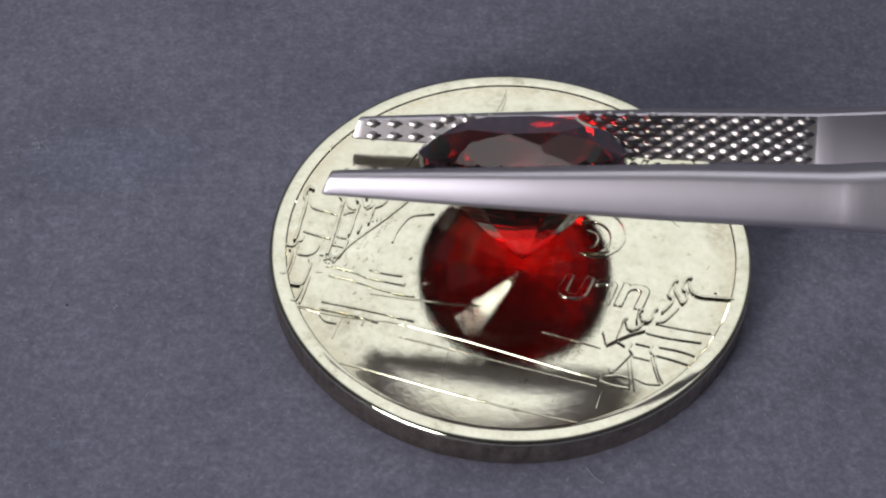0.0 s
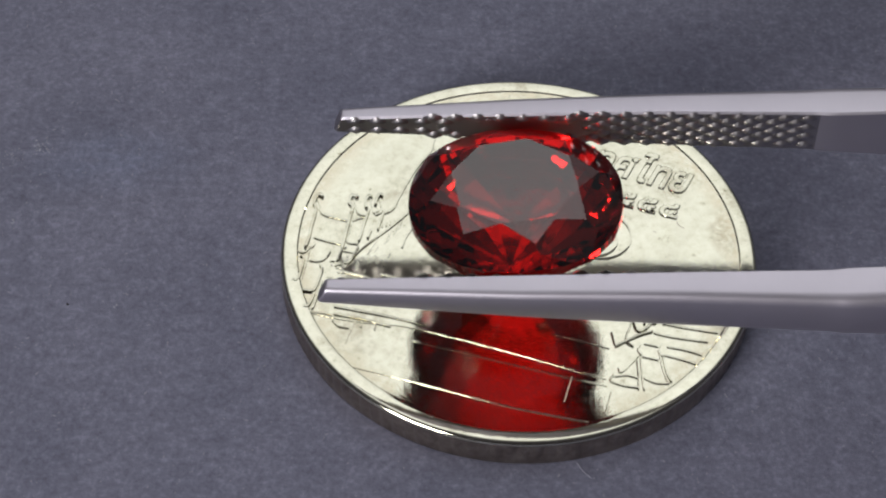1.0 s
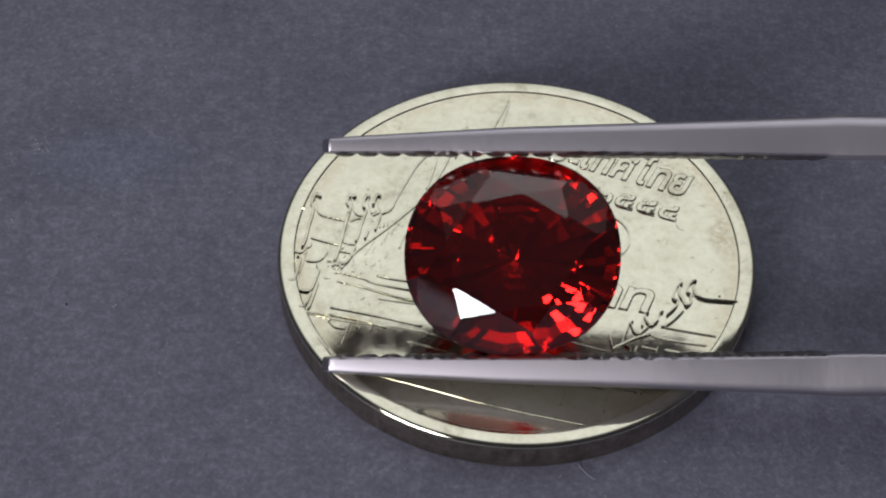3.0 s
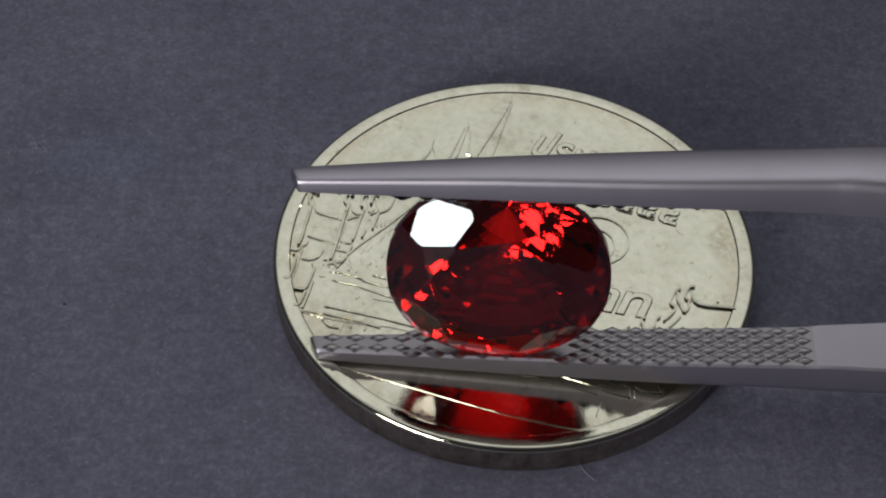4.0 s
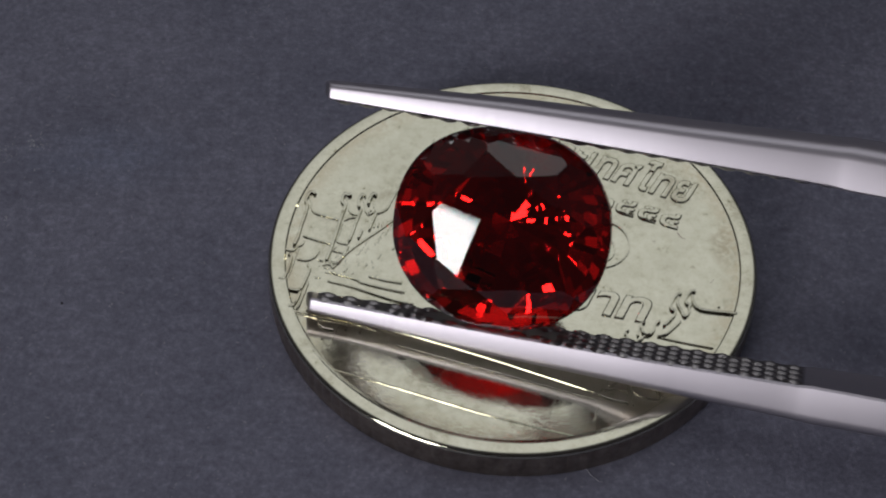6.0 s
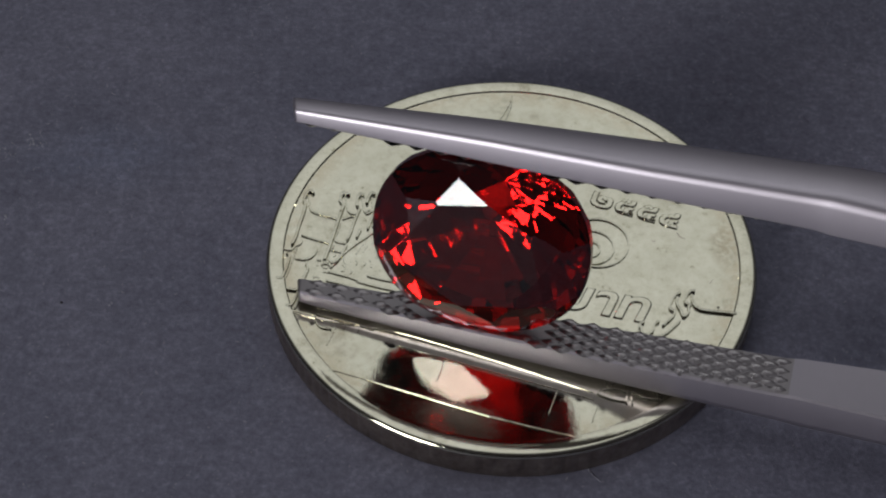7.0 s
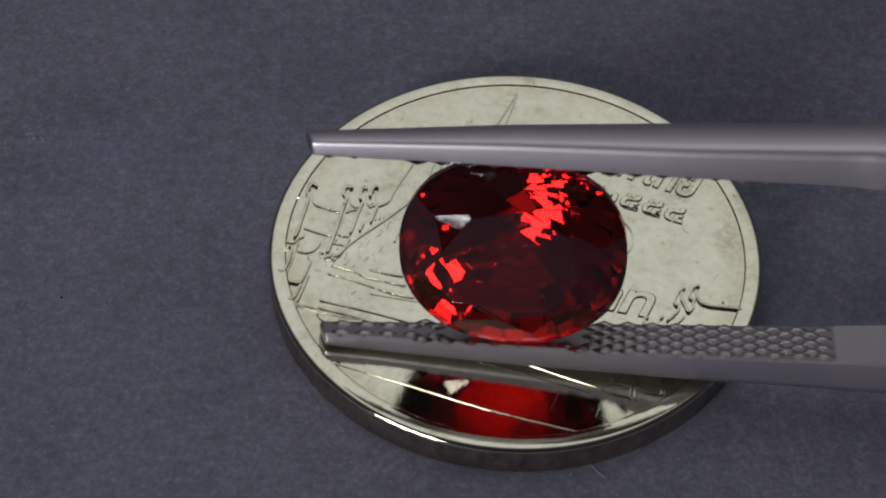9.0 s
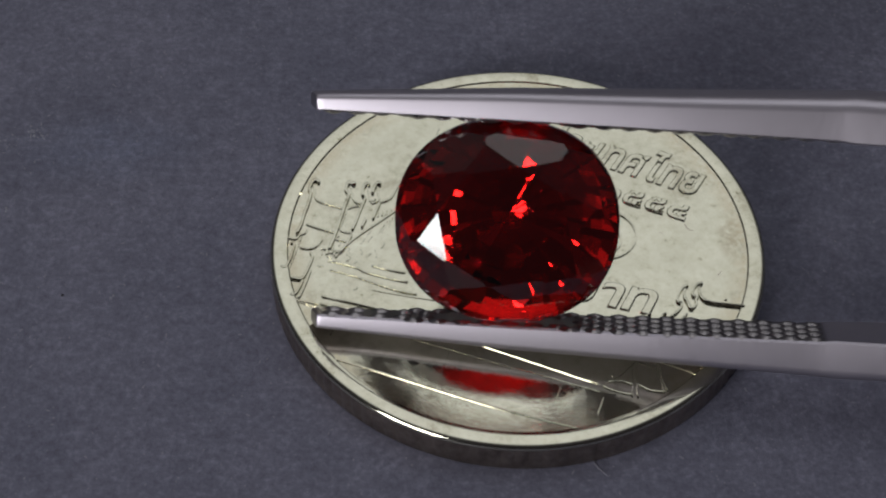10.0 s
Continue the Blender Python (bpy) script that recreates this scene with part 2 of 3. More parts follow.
relief("column_line", [
    ((-9.22, -0.38), (-9.08, -0.50), (-9.13, -1.03), (-9.25, -1.55), (-9.34, -1.73), (-9.51, -1.70)),
    ((-8.38, -0.91), (-8.28, -1.16), (-8.40, -1.68), (-8.55, -2.19), (-8.71, -2.31), (-9.04, -2.25)),
    ((-8.30, -1.83), (-8.43, -2.43), (-8.58, -3.03), (-8.66, -3.27)),
    ((-8.57, -2.37), (-8.72, -2.91), (-8.85, -3.12), (-9.01, -3.12)),
    ((-6.51, 1.67), (-6.64, 0.90), (-6.78, 0.39)),
    ((-6.78, 0.14), (-6.98, -0.46), (-7.19, -0.80), (-7.38, -0.83)),
    ((-6.34, 2.18), (-6.46, 1.73), (-6.60, 1.15)),
    ((-5.73, 1.98), (-5.80, 1.66), (-5.88, 1.40), (-5.97, 1.02)),
    ((-6.26, 0.99), (-6.33, 0.77), (-6.40, 0.55)),
], "raised edge of a slender column", 0.065, 0.15)
relief("panel_line", [
    ((-7.11, 1.41), (-7.20, 0.90), (-7.26, 0.36), (-6.78, 0.23)),
    ((-7.30, 0.08), (-7.42, -0.11), (-7.11, -0.21), (-6.80, -0.27)),
    ((-7.04, 1.54), (-6.75, 1.70), (-6.51, 1.73)),
    ((-7.65, -0.70), (-7.55, -0.89), (-7.43, -0.67)),
    ((-7.48, -0.45), (-7.57, -0.79), (-7.76, -0.95)),
    ((-7.48, -0.92), (-7.28, -1.04)),
    ((-7.77, -0.70), (-7.96, -0.67)),
    ((-8.83, -0.03), (-8.99, -0.90), (-9.18, -1.76)),
], "raised outline of a wall panel", 0.045, 0.08)
relief("bead", [
    ((-5.78, 1.18), (-5.75, 1.40)),
    ((-5.61, 1.24), (-5.59, 1.47)),
    ((-5.44, 1.27), (-5.42, 1.50)),
    ((-5.27, 1.33), (-5.25, 1.56)),
], "tiny raised bead", 0.05, 0.08)
relief("terrace_edge", [
    ((-7.45, -1.29), (-6.61, -1.54), (-6.24, -1.70)),
    ((-7.51, -1.75), (-6.61, -2.00), (-5.67, -2.37), (-4.73, -2.71), (-3.99, -2.86)),
    ((-6.26, -1.76), (-5.43, -2.01), (-4.38, -2.26)),
    ((-5.86, -1.45), (-5.20, -1.64), (-4.49, -1.77)),
    ((-7.76, -3.13), (-6.59, -3.41), (-5.43, -3.71), (-4.00, -4.14)),
    ((-7.80, -3.51), (-6.59, -3.82), (-5.43, -4.21)),
    ((-8.80, -3.36), (-7.86, -3.57), (-7.79, -3.90)),
    ((-7.74, -3.93), (-7.51, -4.16), (-7.11, -4.25)),
    ((-6.59, -3.82), (-6.63, -4.23)),
    ((-6.01, -4.00), (-6.08, -4.35)),
], "raised edge of a terrace", 0.055, 0.09)
relief("stupa_line", [
    ((-5.68, 1.97), (-5.29, 2.25), (-5.07, 2.85), (-4.51, 4.12), (-4.14, 4.86), (-3.68, 5.51), (-3.55, 5.93)), ((-3.48, 5.88), (-3.33, 5.27), (-3.43, 4.62), (-3.77, 3.41)),
    ((-3.55, 5.93), (-3.44, 6.35)), ((-2.12, 7.09), (-2.94, 4.81), (-3.88, 2.97), (-5.15, 1.46), (-6.65, -0.04), (-7.37, -1.09)), ((-3.18, 1.61), (-4.16, 1.49), (-4.73, 0.69), (-4.94, 0.03)),
    ((0.03, 8.75), (-0.38, 7.28), (-0.88, 5.44)), ((-0.08, 8.64), (-0.73, 7.16), (-1.62, 5.26)), ((-1.94, 7.48), (-2.09, 6.67), (-2.48, 5.24)), ((-1.94, 7.48), (-1.86, 6.69), (-1.97, 5.54)),
    ((-0.03, 8.72), (0.02, 9.11)), ((-2.07, 5.54), (-1.66, 5.25), (-1.43, 4.33)), ((-0.87, 5.44), (-0.64, 4.58), (-0.21, 3.77)),
], "raised outline of a stupa", 0.06, 0.09)
relief("wall_line", [
    ((-8.84, -3.38), (-7.77, -3.71), (-6.32, -4.01)), ((-6.32, -4.01), (-4.62, -4.25), (-1.23, -5.34), (3.18, -6.96)), 
    ((-6.89, -3.91), (-7.25, -5.01)), ((-4.58, -4.92), (3.17, -7.30)), ((-7.86, -5.92), (-4.49, -7.00), (-0.85, -8.20), (2.31, -9.02)),
    ((-2.61, -5.55), (-2.85, -6.59)), ((1.81, -6.81), (1.42, -8.04)), ((3.33, -7.56), (3.09, -8.36)), ((1.11, -4.62), (3.43, -5.44)), ((-5.78, -2.71), (-3.37, -3.11), (-1.27, -3.31)),
    
], "raised line of a terrace", 0.045, 0.05)
relief("serpent_finial", [
    ((6.83, -1.96), (6.64, -2.05), (6.48, -2.32), (6.35, -2.68), (6.43, -2.85), (6.54, -2.90), (6.48, -3.11), (6.31, -3.34), (6.02, -3.64)),
    ((6.70, -2.14), (6.65, -2.52), (6.77, -2.84), (6.85, -3.12), (6.96, -3.12), (7.11, -2.88), (7.10, -2.68), (7.20, -2.53)),
    ((7.43, -1.82), (7.22, -1.86), (7.05, -2.10), (6.98, -2.42), (7.11, -2.54)),
    ((7.28, -2.03), (7.28, -2.41), (7.42, -2.67), (7.73, -2.81), (8.29, -2.87), (9.01, -2.94)),
    ((5.29, -3.50), (5.12, -3.59), (5.01, -3.91), (4.97, -4.20)),
    ((5.14, -3.65), (5.18, -4.02), (5.36, -4.14), (5.60, -3.93), (5.70, -3.58), (5.89, -3.44)),
], "raised curled serpent finial", 0.06, 0.16)
relief("serpent_body", [
    ((4.62, -3.94), (4.45, -4.06), (4.34, -4.38), (4.20, -4.72), (4.09, -5.07)),
    ((4.50, -4.03), (4.59, -4.43), (4.78, -4.57), (5.04, -4.40), (5.24, -4.17)),
    ((3.57, -4.64), (3.62, -4.90), (3.65, -5.21)),
    ((3.67, -5.32), (4.09, -5.09), (4.68, -4.78), (5.28, -4.57)),
    ((5.74, -4.19), (6.10, -4.05), (6.72, -3.40)),
    ((4.41, -5.35), (4.13, -5.12)),
], "raised wavy body of a serpent", 0.05, 0.13)
relief("gateway_post", [
    ((4.71, -5.20), (4.58, -5.49), (4.70, -5.74)),
    ((4.65, -5.85), (4.63, -6.69), (4.64, -7.51)),
    ((4.50, -6.08), (4.48, -6.91), (4.42, -7.48)),
    ((5.52, -5.25), (5.41, -5.59), (5.55, -5.85)),
    ((5.44, -5.79), (5.51, -6.54), (5.66, -7.20)),
    ((5.56, -5.90), (5.64, -6.68), (5.78, -7.12)),
], "raised post of a gateway", 0.05, 0.1)
relief("gateway_line", [
    ((3.71, -6.42), (3.77, -6.61), (4.05, -6.42), (4.63, -5.74)),
    ((4.71, -5.85), (5.37, -6.04)),
    ((5.62, -5.79), (6.27, -6.01), (6.88, -6.26)),
    ((5.85, -4.22), (6.64, -4.42), (7.93, -4.69)),
    ((5.30, -4.66), (6.14, -4.91), (7.48, -5.15)),
    ((4.85, -5.20), (5.42, -5.37)),
    ((5.76, -5.37), (6.54, -5.56), (7.15, -5.81)),
    ((3.49, -6.75), (3.34, -7.03), (3.84, -7.27), (4.47, -7.40)),
    ((3.53, -6.83), (4.02, -6.77), (4.44, -6.91)),
    ((4.66, -6.88), (5.11, -7.15), (5.64, -7.20)),
], "raised outline of a gateway", 0.045, 0.08)


def glyph(ch, size):
    """The mesh of one raised, flat-topped character."""
    cu = bpy.data.curves.new("glyph", "FONT")
    cu.body, cu.size, cu.extrude, cu.bevel_depth, cu.bevel_resolution, cu.resolution_u = ch, size * MM, 0.02 * MM, 0.035 * MM, 1, 3
    cu.offset = 0.02 * MM
    ob = new("glyph", cu)
    me = bpy.data.meshes.new_from_object(ob.evaluated_get(bpy.context.evaluated_depsgraph_get()))
    bpy.data.objects.remove(ob)
    bpy.data.curves.remove(cu)
    return me


def lettering(name, text, x, y, length, tall, turn, label, slant=0.0):
    """Raised letters on the field from (x, y), length long and tall high (mm), each a part of its own."""
    made = [glyph(ch, 1.5) for ch in text]
    low = [min(v.co.x for v in me.vertices) for me in made]
    wide = [max(v.co.x for v in me.vertices) - a for me, a in zip(made, low)]
    gap = 0.12 * sum(wide) / len(wide)
    fit = length * MM / (sum(wide) + gap * (len(made) - 1))
    rise = tall * MM / max(v.co.y for v in made[-1].vertices)
    along = 0.0
    place = pose(x * MM, y * MM, (FIELD + 0.012) * MM, 0, 0, turn)
    lean = Matrix(((1, slant, 0, 0), (0, 1, 0, 0), (0, 0, 1, 0), (0, 0, 0, 1)))
    for me, a, w in zip(made, low, wide):
        me.transform(place @ lean @ Matrix.Translation((along, 0, 0)) @ Matrix.Diagonal((fit, rise, 1, 1)) @ Matrix.Translation((-a, 0, 0)))
        me.name = name
        me.materials.clear()
        me.materials.append(COIN)
        ob = new(name, me)
        ob.parent = coin
        ob["label"] = label
        along += (w + gap) * fit


lettering("country_letter", "\u0e1b\u0e23\u0e30\u0e40\u0e17\u0e28\u0e44\u0e17\u0e22", 0.72, 5.62, 7.15, 1.25, -21.6, "raised Thai letter of the country name", 0.12)
lettering("year_numeral", "\u0e52\u0e55\u0e55\u0e54", 3.25, 2.80, 3.86, 0.80, -19.1, "raised Thai numeral of the year")
lettering("value_letter", "\u0e1a\u0e32\u0e17", 1.75, -2.72, 3.6, 1.22, -11.5, "raised Thai letter of the value", 0.22)


def circle(x, y, r, a0, a1, n=14):
    return [(x + r * math.cos(radians(a0 + (a1 - a0) * k / n)), y + r * math.sin(radians(a0 + (a1 - a0) * k / n))) for k in range(n + 1)]


relief("value_numeral", [circle(3.54, 0.64, 1.30, -120, 150, 20), circle(3.33, 0.39, 0.89, -110, 110), circle(3.23, 0.29, 0.42, -90, 90)], "raised round Thai numeral", 0.05, 0.09)
relief("scratch", [((6.87, 1.37), (6.99, 1.12), (7.20, 1.01)), ((5.81, 0.87), (5.96, 0.78)), ((8.04, -1.36), (8.22, -1.12))], "short dark nick in the field", 0.03, 0.012, COIN_EDGE)


def stain(name, x, y, sx, sy, seed, mat, label):
    """A thin film with a ragged edge on the coin's field."""
    rng = random.Random(seed)
    bm = bmesh.new()
    ring = []
    for i in range(36):
        a = 2 * math.pi * i / 36
        r = 1.7 + 0.35 * math.sin(3 * a + seed) + 0.2 * math.sin(7 * a) + rng.uniform(-0.25, 0.25)
        ring.append(bm.verts.new(((x + r * sx * math.cos(a)) * MM, (y + r * sy * math.sin(a)) * MM, (FIELD + 0.004) * MM)))
    bm.faces.new(ring)
    return part(name, bm, mat, coin, label)


def temple_details():
    """Small strokes of roof tiles, courses and ornaments beside the main outlines."""
    rng = random.Random(21)
    tiles = []
    for k in range(14):  # upright battens of the slanting roof
        x, y = rng.uniform(-6.4, -5.0), 0.0
        y = -0.55 + 1.05 * (x + 6.4) + rng.uniform(0.0, 0.6)
        tiles.append(((x, y), (x + 0.06, y + 0.16), (x + 0.14, y + 0.32)))
    crowd = []
    for k in range(26):
        x, y = (rng.uniform(-8.1, -5.5), rng.uniform(-1.75, -0.45)) if k < 18 else (rng.uniform(-8.0, -2.2), rng.uniform(-3.6, -0.6))
        a, r = rng.choice((1.35, 1.75, -0.25, 0.9)), rng.uniform(0.12, 0.42)
        crowd.append(((x, y), (x + r * math.cos(a) * 0.6 + 0.04, y + r * math.sin(a) * 0.6), (x + r * math.cos(a), y + r * math.sin(a))))
    relief("roof_tile_line", tiles, "short raised line of a roof tile", 0.03, 0.035)
    relief("ornament_line", crowd, "tiny raised temple ornament", 0.035, 0.05)


temple_details()
stain("dirt_speck", 8.3, -2.6, 0.03, 0.03, 5, SPECK, "small dark speck")

# ---- the stone: an oval brilliant, cut by planes ----
HALF_X, HALF_Y = 4.24, 3.89


def outline(a):
    """The girdle's radius at the angle a: a circle swollen towards a cushion."""
    return (abs(math.cos(a)) ** 2.2 + abs(math.sin(a)) ** 2.2) ** (-1 / 2.2)


def stone_mesh():
    bm = bmesh.new()
    steps = 96
    rings = []
    for z in (-1.2, 0.6):
        ring = []
        for i in range(steps):
            a = 2 * math.pi * i / steps
            c, s = math.cos(a), math.sin(a)
            r = outline(a)
            ring.append(bm.verts.new((r * c, r * s, z)))
        rings.append(ring)
    for i in range(steps):
        j = (i + 1) % steps
        bm.faces.new((rings[0][i], rings[0][j], rings[1][j], rings[1][i]))
    bm.faces.new(rings[0][::-1])
    bm.faces.new(rings[1])

    def cut(azimuth, slope, radius, height):
        """Grinds one facet: its normal leans by slope from the axis, through (radius, height); radius 1 is the girdle."""
        a, q = radians(azimuth), radians(slope)
        up = 1 if height >= 0 else -1
        no = Vector((math.sin(q) * math.cos(a), math.sin(q) * math.sin(a), up * math.cos(q)))
        reach = radius * outline(a) ** (radius ** 2)
        co = Vector((reach * math.cos(a), reach * math.sin(a), height))
        got = bmesh.ops.bisect_plane(bm, geom=bm.verts[:] + bm.edges[:] + bm.faces[:], plane_co=co, plane_no=no, dist=1e-6, clear_outer=True)
        edges = [e for e in got["geom_cut"] if isinstance(e, bmesh.types.BMEdge)]
        if len(edges) > 2:
            bmesh.ops.holes_fill(bm, edges=edges, sides=0)

    top, turn, under = 0.295, 12.0, 8.0
    cut(0, 0, 0, top)
    for k in range(8):
        cut(turn + 22.5 + 45 * k, 32.3, 0.99, 0.045)         # bezels
    for k in range(16):
        cut(turn + 11.25 + 22.5 * k, 40.5, 1.0, 0.040)       # upper girdle facets
    for k in range(8):
        cut(turn + 45 * k, 18.5, 0.555, top)                 # stars
    reach, depth = 1.0, 0.04
    for slope, inward in ((58.0, 0.14), (51.5, 0.16), (46.5, 0.18), (42.5, 0.18), (39.5, 0.18), (35.0, 0.0)):  # stepped pavilion, row under row
        for k in range(16):
            cut(under + 22.5 * k, slope, reach, -depth)
        reach, depth = reach - inward, depth + inward * math.tan(radians(slope))
    for v in bm.verts:
        v.co = Vector((v.co.x * HALF_X, v.co.y * HALF_Y, v.co.z * 4.1)) * MM
    bmesh.ops.remove_doubles(bm, verts=bm.verts, dist=1e-7)
    bmesh.ops.bevel(bm, geom=bm.edges[:], offset=0.012 * MM, segments=1, affect="EDGES", clamp_overlap=True)
    bmesh.ops.recalc_face_normals(bm, faces=bm.faces)
    if bm.calc_volume(signed=True) < 0:
        bmesh.ops.reverse_faces(bm, faces=bm.faces)
    return bm


gemstone = tagged(new("gemstone"), "faceted oval deep red transparent gemstone gripped by steel tweezers", "gemstone")


def stone_zone(z, flat):
    """The zone of the cut to which a facet belongs, by its height (mm) and its lean."""
    if flat and z > 0:
        return "table_facet"
    return "crown" if z > 0.17 else "pavilion" if z < -0.17 else "girdle"


def split_stone():
    whole = stone_mesh()
    for zone, label in (("table_facet", "large flat polished top facet"), ("crown", "ring of star, kite and triangle facets"), ("girdle", "narrow rounded girdle"), ("pavilion", "stepped lower facets")):
        bm = whole.copy()
        away = [f for f in bm.faces if stone_zone(f.calc_center_median().z / MM, f.normal.z > 0.99) != zone]
        bmesh.ops.delete(bm, geom=away, context="FACES")
        part(zone, bm, STONE, gemstone, label)
    whole.free()


split_stone()

# ---- the tweezers: two tapered arms with toothed inner faces ----
TIP, GRIP_END, BACK = -7.39, 12.10, 110.0


ARM_X = (TIP, 0.0, 6.0, 11.9, 12.5, 15.0, 20.0, 27.0, 40.0, 60.0, BACK)
ARM_WIDTH = (0.45, 0.78, 1.03, 1.14, 1.18, 1.34, 1.62, 1.95, 2.4, 2.6, 2.6)
ARM_THICK = (0.62, 1.04, 1.26, 1.54, 1.66, 1.64, 1.54, 1.4, 1.2, 1.1, 1.0)
ARM_INNER = (4.02, 3.99, 3.93, 3.84, 3.77, 3.74, 3.74, 3.9, 4.2, 3.9, 0.15)


def arm_at(x):
    """Half width, thickness and offset of the inner face at x (mm)."""
    return [float(np.interp(x, ARM_X, row)) for row in (ARM_WIDTH, ARM_THICK, ARM_INNER)]


def arm_rise(x):
    """Height of the arm's middle over the middle of the stone (mm)."""
    return -0.15 - 0.09 * (x - TIP) / 27


def arm_mesh(side):
    xs = [TIP - 0.18, TIP - 0.16, TIP - 0.10, TIP, TIP + 0.25] + [TIP + 0.6 + 1.0 * k for k in range(19)] + [11.95, 12.2, 12.5, 13, 14, 15, 16.5, 18, 22, 27, 33, 40, 50, 60, 70, 80, 90, 100, BACK]
    rings = []
    for x in sorted(xs):
        w, th, y0 = arm_at(max(x, TIP))
        nose = max(0.0, TIP - x) / 0.18
        k = math.sqrt(max(0.0, 1 - nose ** 2)) * 0.20 + 0.80 if nose else 1.0
        w, mid, th2 = w * k, y0 + th * 0.5, th * k
        y0 = mid - th2 / 2
        edge = 0.08
        ring = [(-w + edge, y0), (w - edge, y0), (w, y0 + edge)]
        for i in range(9):  # rounded back
            a = radians(8 + (180 - 16) * i / 8)
            ring.append((w * math.copysign(abs(math.cos(a)) ** 0.46, math.cos(a)), y0 + th2 * (0.54 + 0.46 * math.sin(a) ** 0.6)))
        ring.append((-w, y0 + edge))
        slant = 0.32 * max(0.0, 1 - (x - TIP + 0.18) / 1.1)  # the end is ground off at a slant
        rings.append([((x + slant * (z + w) / (2 * w)) * MM, side * y * MM, (z + arm_rise(x)) * MM) for z, y in ring])
    return ring_loft(rings)


def tooth_mesh(side):
    """One cross-cut pyramid with a worn top; the arm's inner face lies at y = 0."""
    hx, hz = 0.455 * MM, 0.262 * MM
    base = [(-hx, 0), (0, -hz), (hx, 0), (0, hz)]
    bm = bmesh.new()
    lo = [bm.verts.new((a, side * 0.03 * MM, b)) for a, b in base]
    mid = [bm.verts.new((a * 0.62, side * -0.075 * MM, b * 0.62)) for a, b in base]
    hi = [bm.verts.new((a * 0.3, side * -0.11 * MM, b * 0.3)) for a, b in base]
    for k in range(4):
        bm.faces.new((lo[k], lo[(k + 1) % 4], mid[(k + 1) % 4], mid[k]))
        bm.faces.new((mid[k], mid[(k + 1) % 4], hi[(k + 1) % 4], hi[k]))
    bm.faces.new(hi)
    for f in bm.faces:
        f.smooth = True
    bmesh.ops.recalc_face_normals(bm, faces=bm.faces)
    me = bpy.data.meshes.new("tooth")
    bm.to_mesh(me)
    bm.free()
    me.materials.append(STEEL_GRIP)
    return me


def teeth(arm, side):
    """Rows of teeth on the inner face, with a smooth channel near the tip."""
    me = tooth_mesh(side)
    px, pz = 0.46, 0.27
    for i in range(int((GRIP_END - TIP - 0.1) / px)):
        x = TIP + 0.30 + i * px
        w, th, y0 = arm_at(x)
        for j in range(-5, 6):
            z = pz * (2 * j + (i % 2))
            if abs(z) > w - 0.07 or (x < -0.5 and abs(z) < w - 0.42) or (abs(x) < 2.6 and abs(z) < 0.5):
                continue
            ob = new("tooth", me)
            ob.parent = arm
            ob.matrix_local = pose(x * MM, side * y0 * MM, (z + arm_rise(x)) * MM)


tweezers = tagged(new("tweezers"), "satin stainless steel tweezers with cross-cut toothed tips holding a red stone", "tweezers")
for side in (1, -1):
    arm = part("arm", arm_mesh(side), STEEL, tweezers, "", smooth=True)
    arm.data.set_sharp_from_angle(angle=radians(35))
    arm.data.materials.append(STEEL_GRIP)
    for p in arm.data.polygons:  # the cut inner face and the tip's end face
        # on the end face the darker steel stands in for a dark reflection
        if p.normal.y * side < -0.9 and p.center.x < 12.1 * MM or p.normal.x < -0.8:
            p.material_index = 1
    teeth(arm, side)

# ---- marks on the paper ----
def fleck(name, x, y, spread, count, size, mat, label, category, seed):
    rng = random.Random(seed)
    bm = bmesh.new()
    for k in range(count):
        px, py, r, a0 = x + rng.gauss(0, spread), y + rng.gauss(0, spread), size * rng.uniform(0.5, 1.3), rng.uniform(0, 6.28)
        ring = []
        for i in range(6):
            a = a0 + i * math.pi / 3
            ring.append(bm.verts.new(((px + r * rng.uniform(0.6, 1.3) * math.cos(a)) * MM, (py + r * rng.uniform(0.6, 1.3) * math.sin(a)) * MM, 0.0)))
        peak = bm.verts.new((px * MM, py * MM, r * 0.5 * MM))
        for i in range(6):
            bm.faces.new((ring[i], ring[(i + 1) % 6], peak))
    return tagged(part(name, bm, mat), label, category)


def fibre(name, points, width, mat, label, category):
    """A thin bent fibre lying on the paper (mm)."""
    line = smooth_line(points, 4)
    rings = []
    for i, p in enumerate(line):
        d = (line[min(i + 1, len(line) - 1)] - line[max(i - 1, 0)]).normalized()
        n = Vector((-d.y, d.x, 0))
        rings.append([(p + n * math.cos(a) * width + Vector((0, 0, width * (1 + math.sin(a))))) * MM for a in [2 * math.pi * k / 6 for k in range(6)]])
    return tagged(part(name, ring_loft(rings), mat), label, category)


fleck("dark_fleck", -18.70, -2.22, 0.01, 1, 0.07, SPECK, "tiny black fleck on the grey paper", "fleck", 1)
fleck("dust_smear", -21.2, 6.85, 0.28, 34, 0.035, DUST, "faint pale dust smear on the grey paper", "dust", 2)
fleck("dust_smear", -22.4, 6.25, 0.30, 30, 0.03, DUST, "faint pale dust smear on the grey paper", "dust", 3)
fleck("pale_fleck", -21.8, 2.4, 0.06, 3, 0.05, DUST, "tiny pale fleck on the grey paper", "fleck", 6)
fleck("pale_fleck", -16.6, -2.2, 0.05, 2, 0.05, DUST, "tiny pale fleck on the grey paper", "fleck", 7)
fleck("pale_fleck", 8.6, -6.3, 0.12, 3, 0.05, DUST, "tiny pale fleck beside the coin", "fleck", 8)
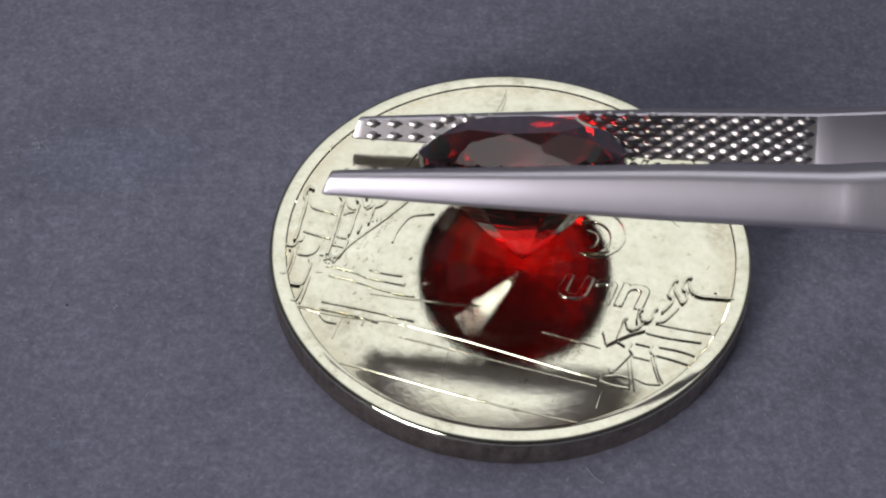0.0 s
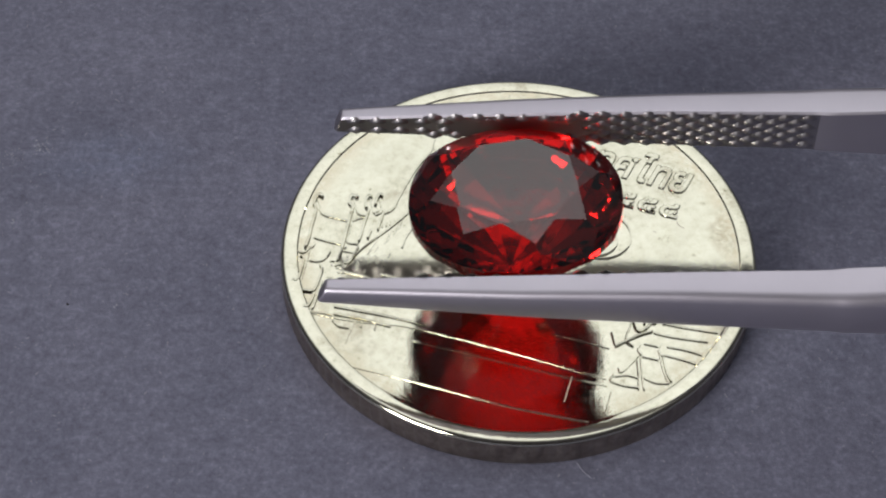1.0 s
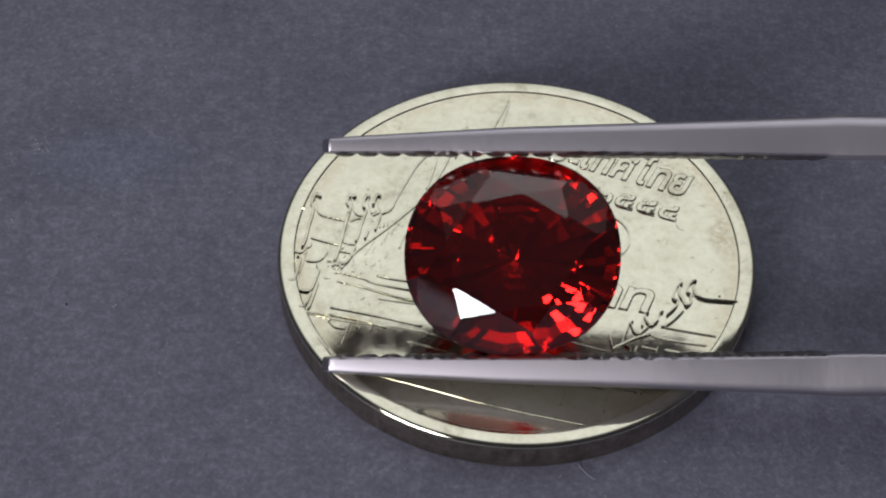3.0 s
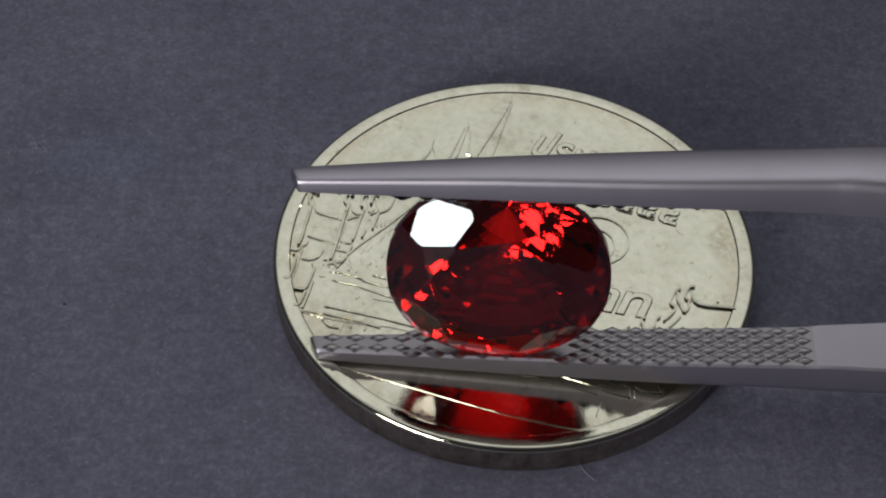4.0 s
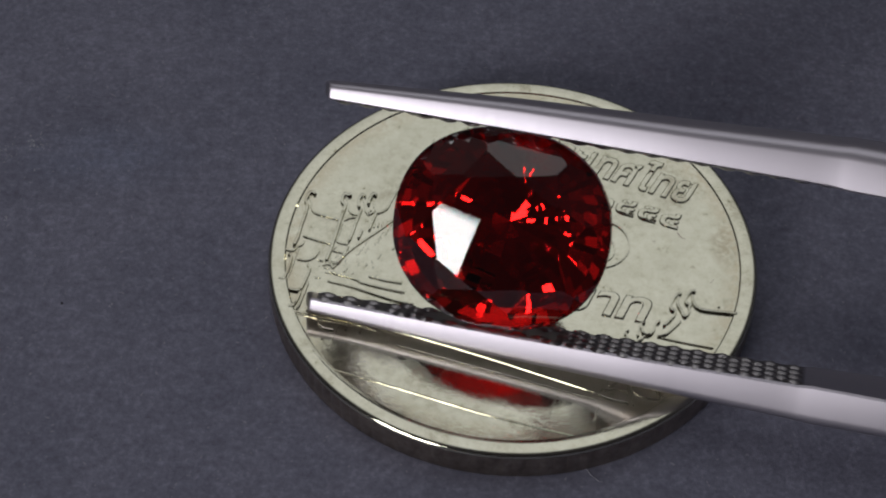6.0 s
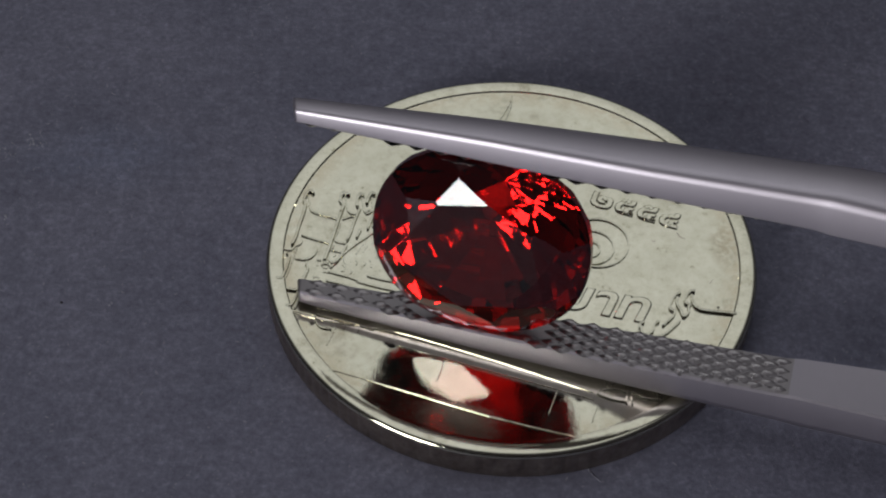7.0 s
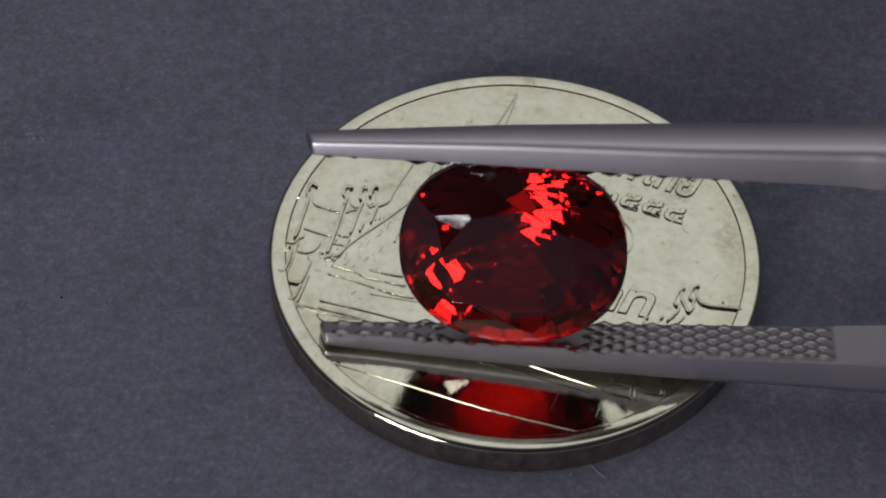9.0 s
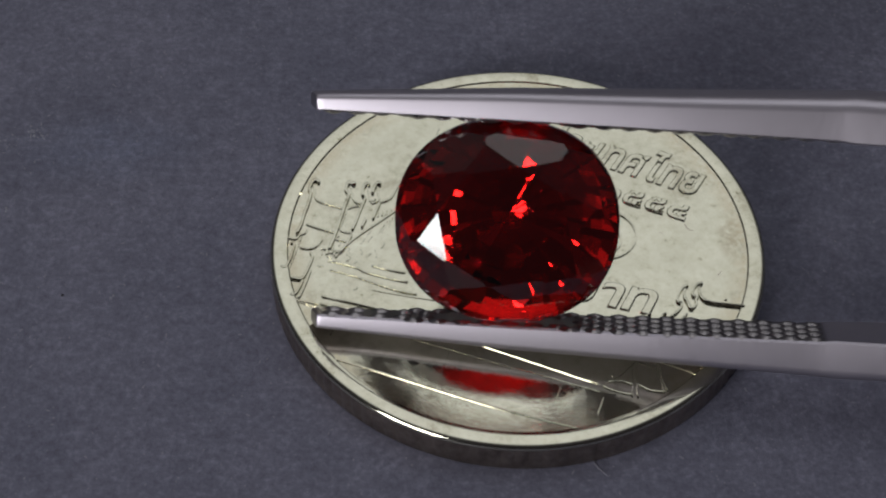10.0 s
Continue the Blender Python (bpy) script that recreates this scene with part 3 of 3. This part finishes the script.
fibre("lint_fibre", ((2.55, -9.75), (2.75, -10.1), (3.1, -10.45)), 0.014, FIBRE, "thin pale lint fibre on the paper beside the coin", "lint")


def paper_specks():
    rng = random.Random(12)
    bm = bmesh.new()
    for k in range(2600):
        x, y = rng.uniform(-25, 22), rng.uniform(-15, 22)
        if (x * x + y * y) ** 0.5 < 10.4:
            continue
        r, a0, length = rng.uniform(0.012, 0.032), rng.uniform(0, math.pi), rng.choice((1, 1, 1.5, 3.5))
        c, q = math.cos(a0), math.sin(a0)
        ring = [bm.verts.new(((x + c * u * r * length - q * v * r) * MM, (y + q * u * r * length + c * v * r) * MM, 0.003 * MM)) for u, v in ((-1, -0.4), (0, -1), (1, -0.3), (0.8, 0.6), (-0.5, 0.9))]
        bm.faces.new(ring)
    return tagged(part("paper_specks", bm, FIBRE), "fine paler fibres in the grey paper", "fibres", kind="stuff")


paper_specks()


TWEEZER_ROWS = (  # seconds, place of the stone (mm), turn (degrees)
    (0, 0.03, 1.83, 5.31, -31.1, -3.3, -3.5), (0.2, -0.20, 0.66, 6.19, -19.9, -3.6, -3.5), (0.5, -0.06, -0.84, 6.38, -5.0, -2.5, -1.7),
    (1, -0.05, -1.70, 6.42, 3.9, -2.6, -1.5), (1.5, -0.02, -2.58, 6.20, 15.3, -3.0, -0.8), (2, -0.08, -3.51, 5.64, 27.1, -1.9, 0.2),
    (2.5, -0.16, -3.15, 4.90, 33.8, -4.0, -1.7), (2.7, -0.18, -3.24, 4.96, 34.8, -3.9, -1.8), (3.8, -0.57, -5.11, 6.40, 75.4, -3.2, -2.6),
    (4, -0.83, -5.41, 6.43, 82.2, -3.0, -2.3), (4.5, -0.80, -4.59, 6.34, 70.0, -2.8, -2.9), (5, -1.70, -2.91, 5.90, 54.1, -2.7, -5.2),
    (5.2, -1.40, -2.89, 5.88, 53.5, -2.7, -6.4), (6.3, -0.79, -3.00, 6.14, 62.3, -2.4, -14.8), (6.5, -1.35, -3.55, 6.36, 73.1, -2.2, -15.0),
    (6.8, -1.58, -3.94, 6.41, 78.6, -2.1, -14.6), (7, -1.62, -3.96, 6.40, 78.3, -2.1, -14.6), (7.3, -1.13, -3.50, 6.31, 70.6, -2.1, -15.0),
    (7.5, -0.98, -3.11, 6.24, 66.5, -2.2, -14.3), (7.8, -0.27, -2.15, 6.04, 58.5, -2.1, -10.7), (8, -0.19, -1.73, 5.89, 53.8, -2.2, -10.2),
    (8.3, 0.67, -2.35, 5.93, 54.7, -2.5, -7.3), (8.5, 0.84, -2.02, 5.98, 56.4, -2.7, -5.9), (8.8, -0.37, -3.74, 6.25, 67.5, -2.8, -4.4),
    (9, -0.57, -4.72, 6.36, 74.9, -3.1, -4.3), (9.3, -0.95, -5.50, 6.37, 85.5, -3.2, -3.9), (9.5, -0.91, -4.98, 6.39, 80.2, -3.0, -4.2),
    (10, -0.85, -3.07, 6.01, 57.7, -2.6, -4.7),
)
COIN_ROWS = (  # seconds, place (mm), turn (degrees)
    (0, -0.320, 0.338, 0.80), (0.2, -0.225, 0.319, 0.90), (0.5, 0.284, 0.181, 1.84), (1, 0.307, 0.178, 1.88), (1.5, 0.293, 0.168, 1.77), (2, 0.283, 0.144, 1.76),
    (2.7, 0.227, 0.115, 1.68), (3.8, 0.042, -0.035, 0.10), (4, 0.030, -0.053, 0.00), (4.5, 0.000, -0.099, -0.12), (4.8, -0.095, -0.243, -1.30), (5, -0.165, -0.343, -2.13),
    (5.2, -0.145, -0.216, -0.92), (6.3, -0.184, -0.285, -0.65), (7, -0.251, -0.297, -0.72), (8, -0.241, -0.267, -0.93), (9, -0.217, -0.273, -1.10), (10, -0.203, -0.211, -1.30),
)


def motions():
    held = [(t, pose(x * MM, y * MM, z * MM, rx, ry, rz)) for t, x, y, z, rx, ry, rz in TWEEZER_ROWS]
    walk(tweezers, held)
    seat = pose(0, 0, 0, -5.0, -1.0, 0)  # the stone sits a little askew between the tips
    walk(gemstone, [(t, m @ seat) for t, m in held])
    walk(coin, [(t, pose(x * MM, y * MM, 0.0, 0, 0, rz)) for t, x, y, rz in COIN_ROWS])


motions()
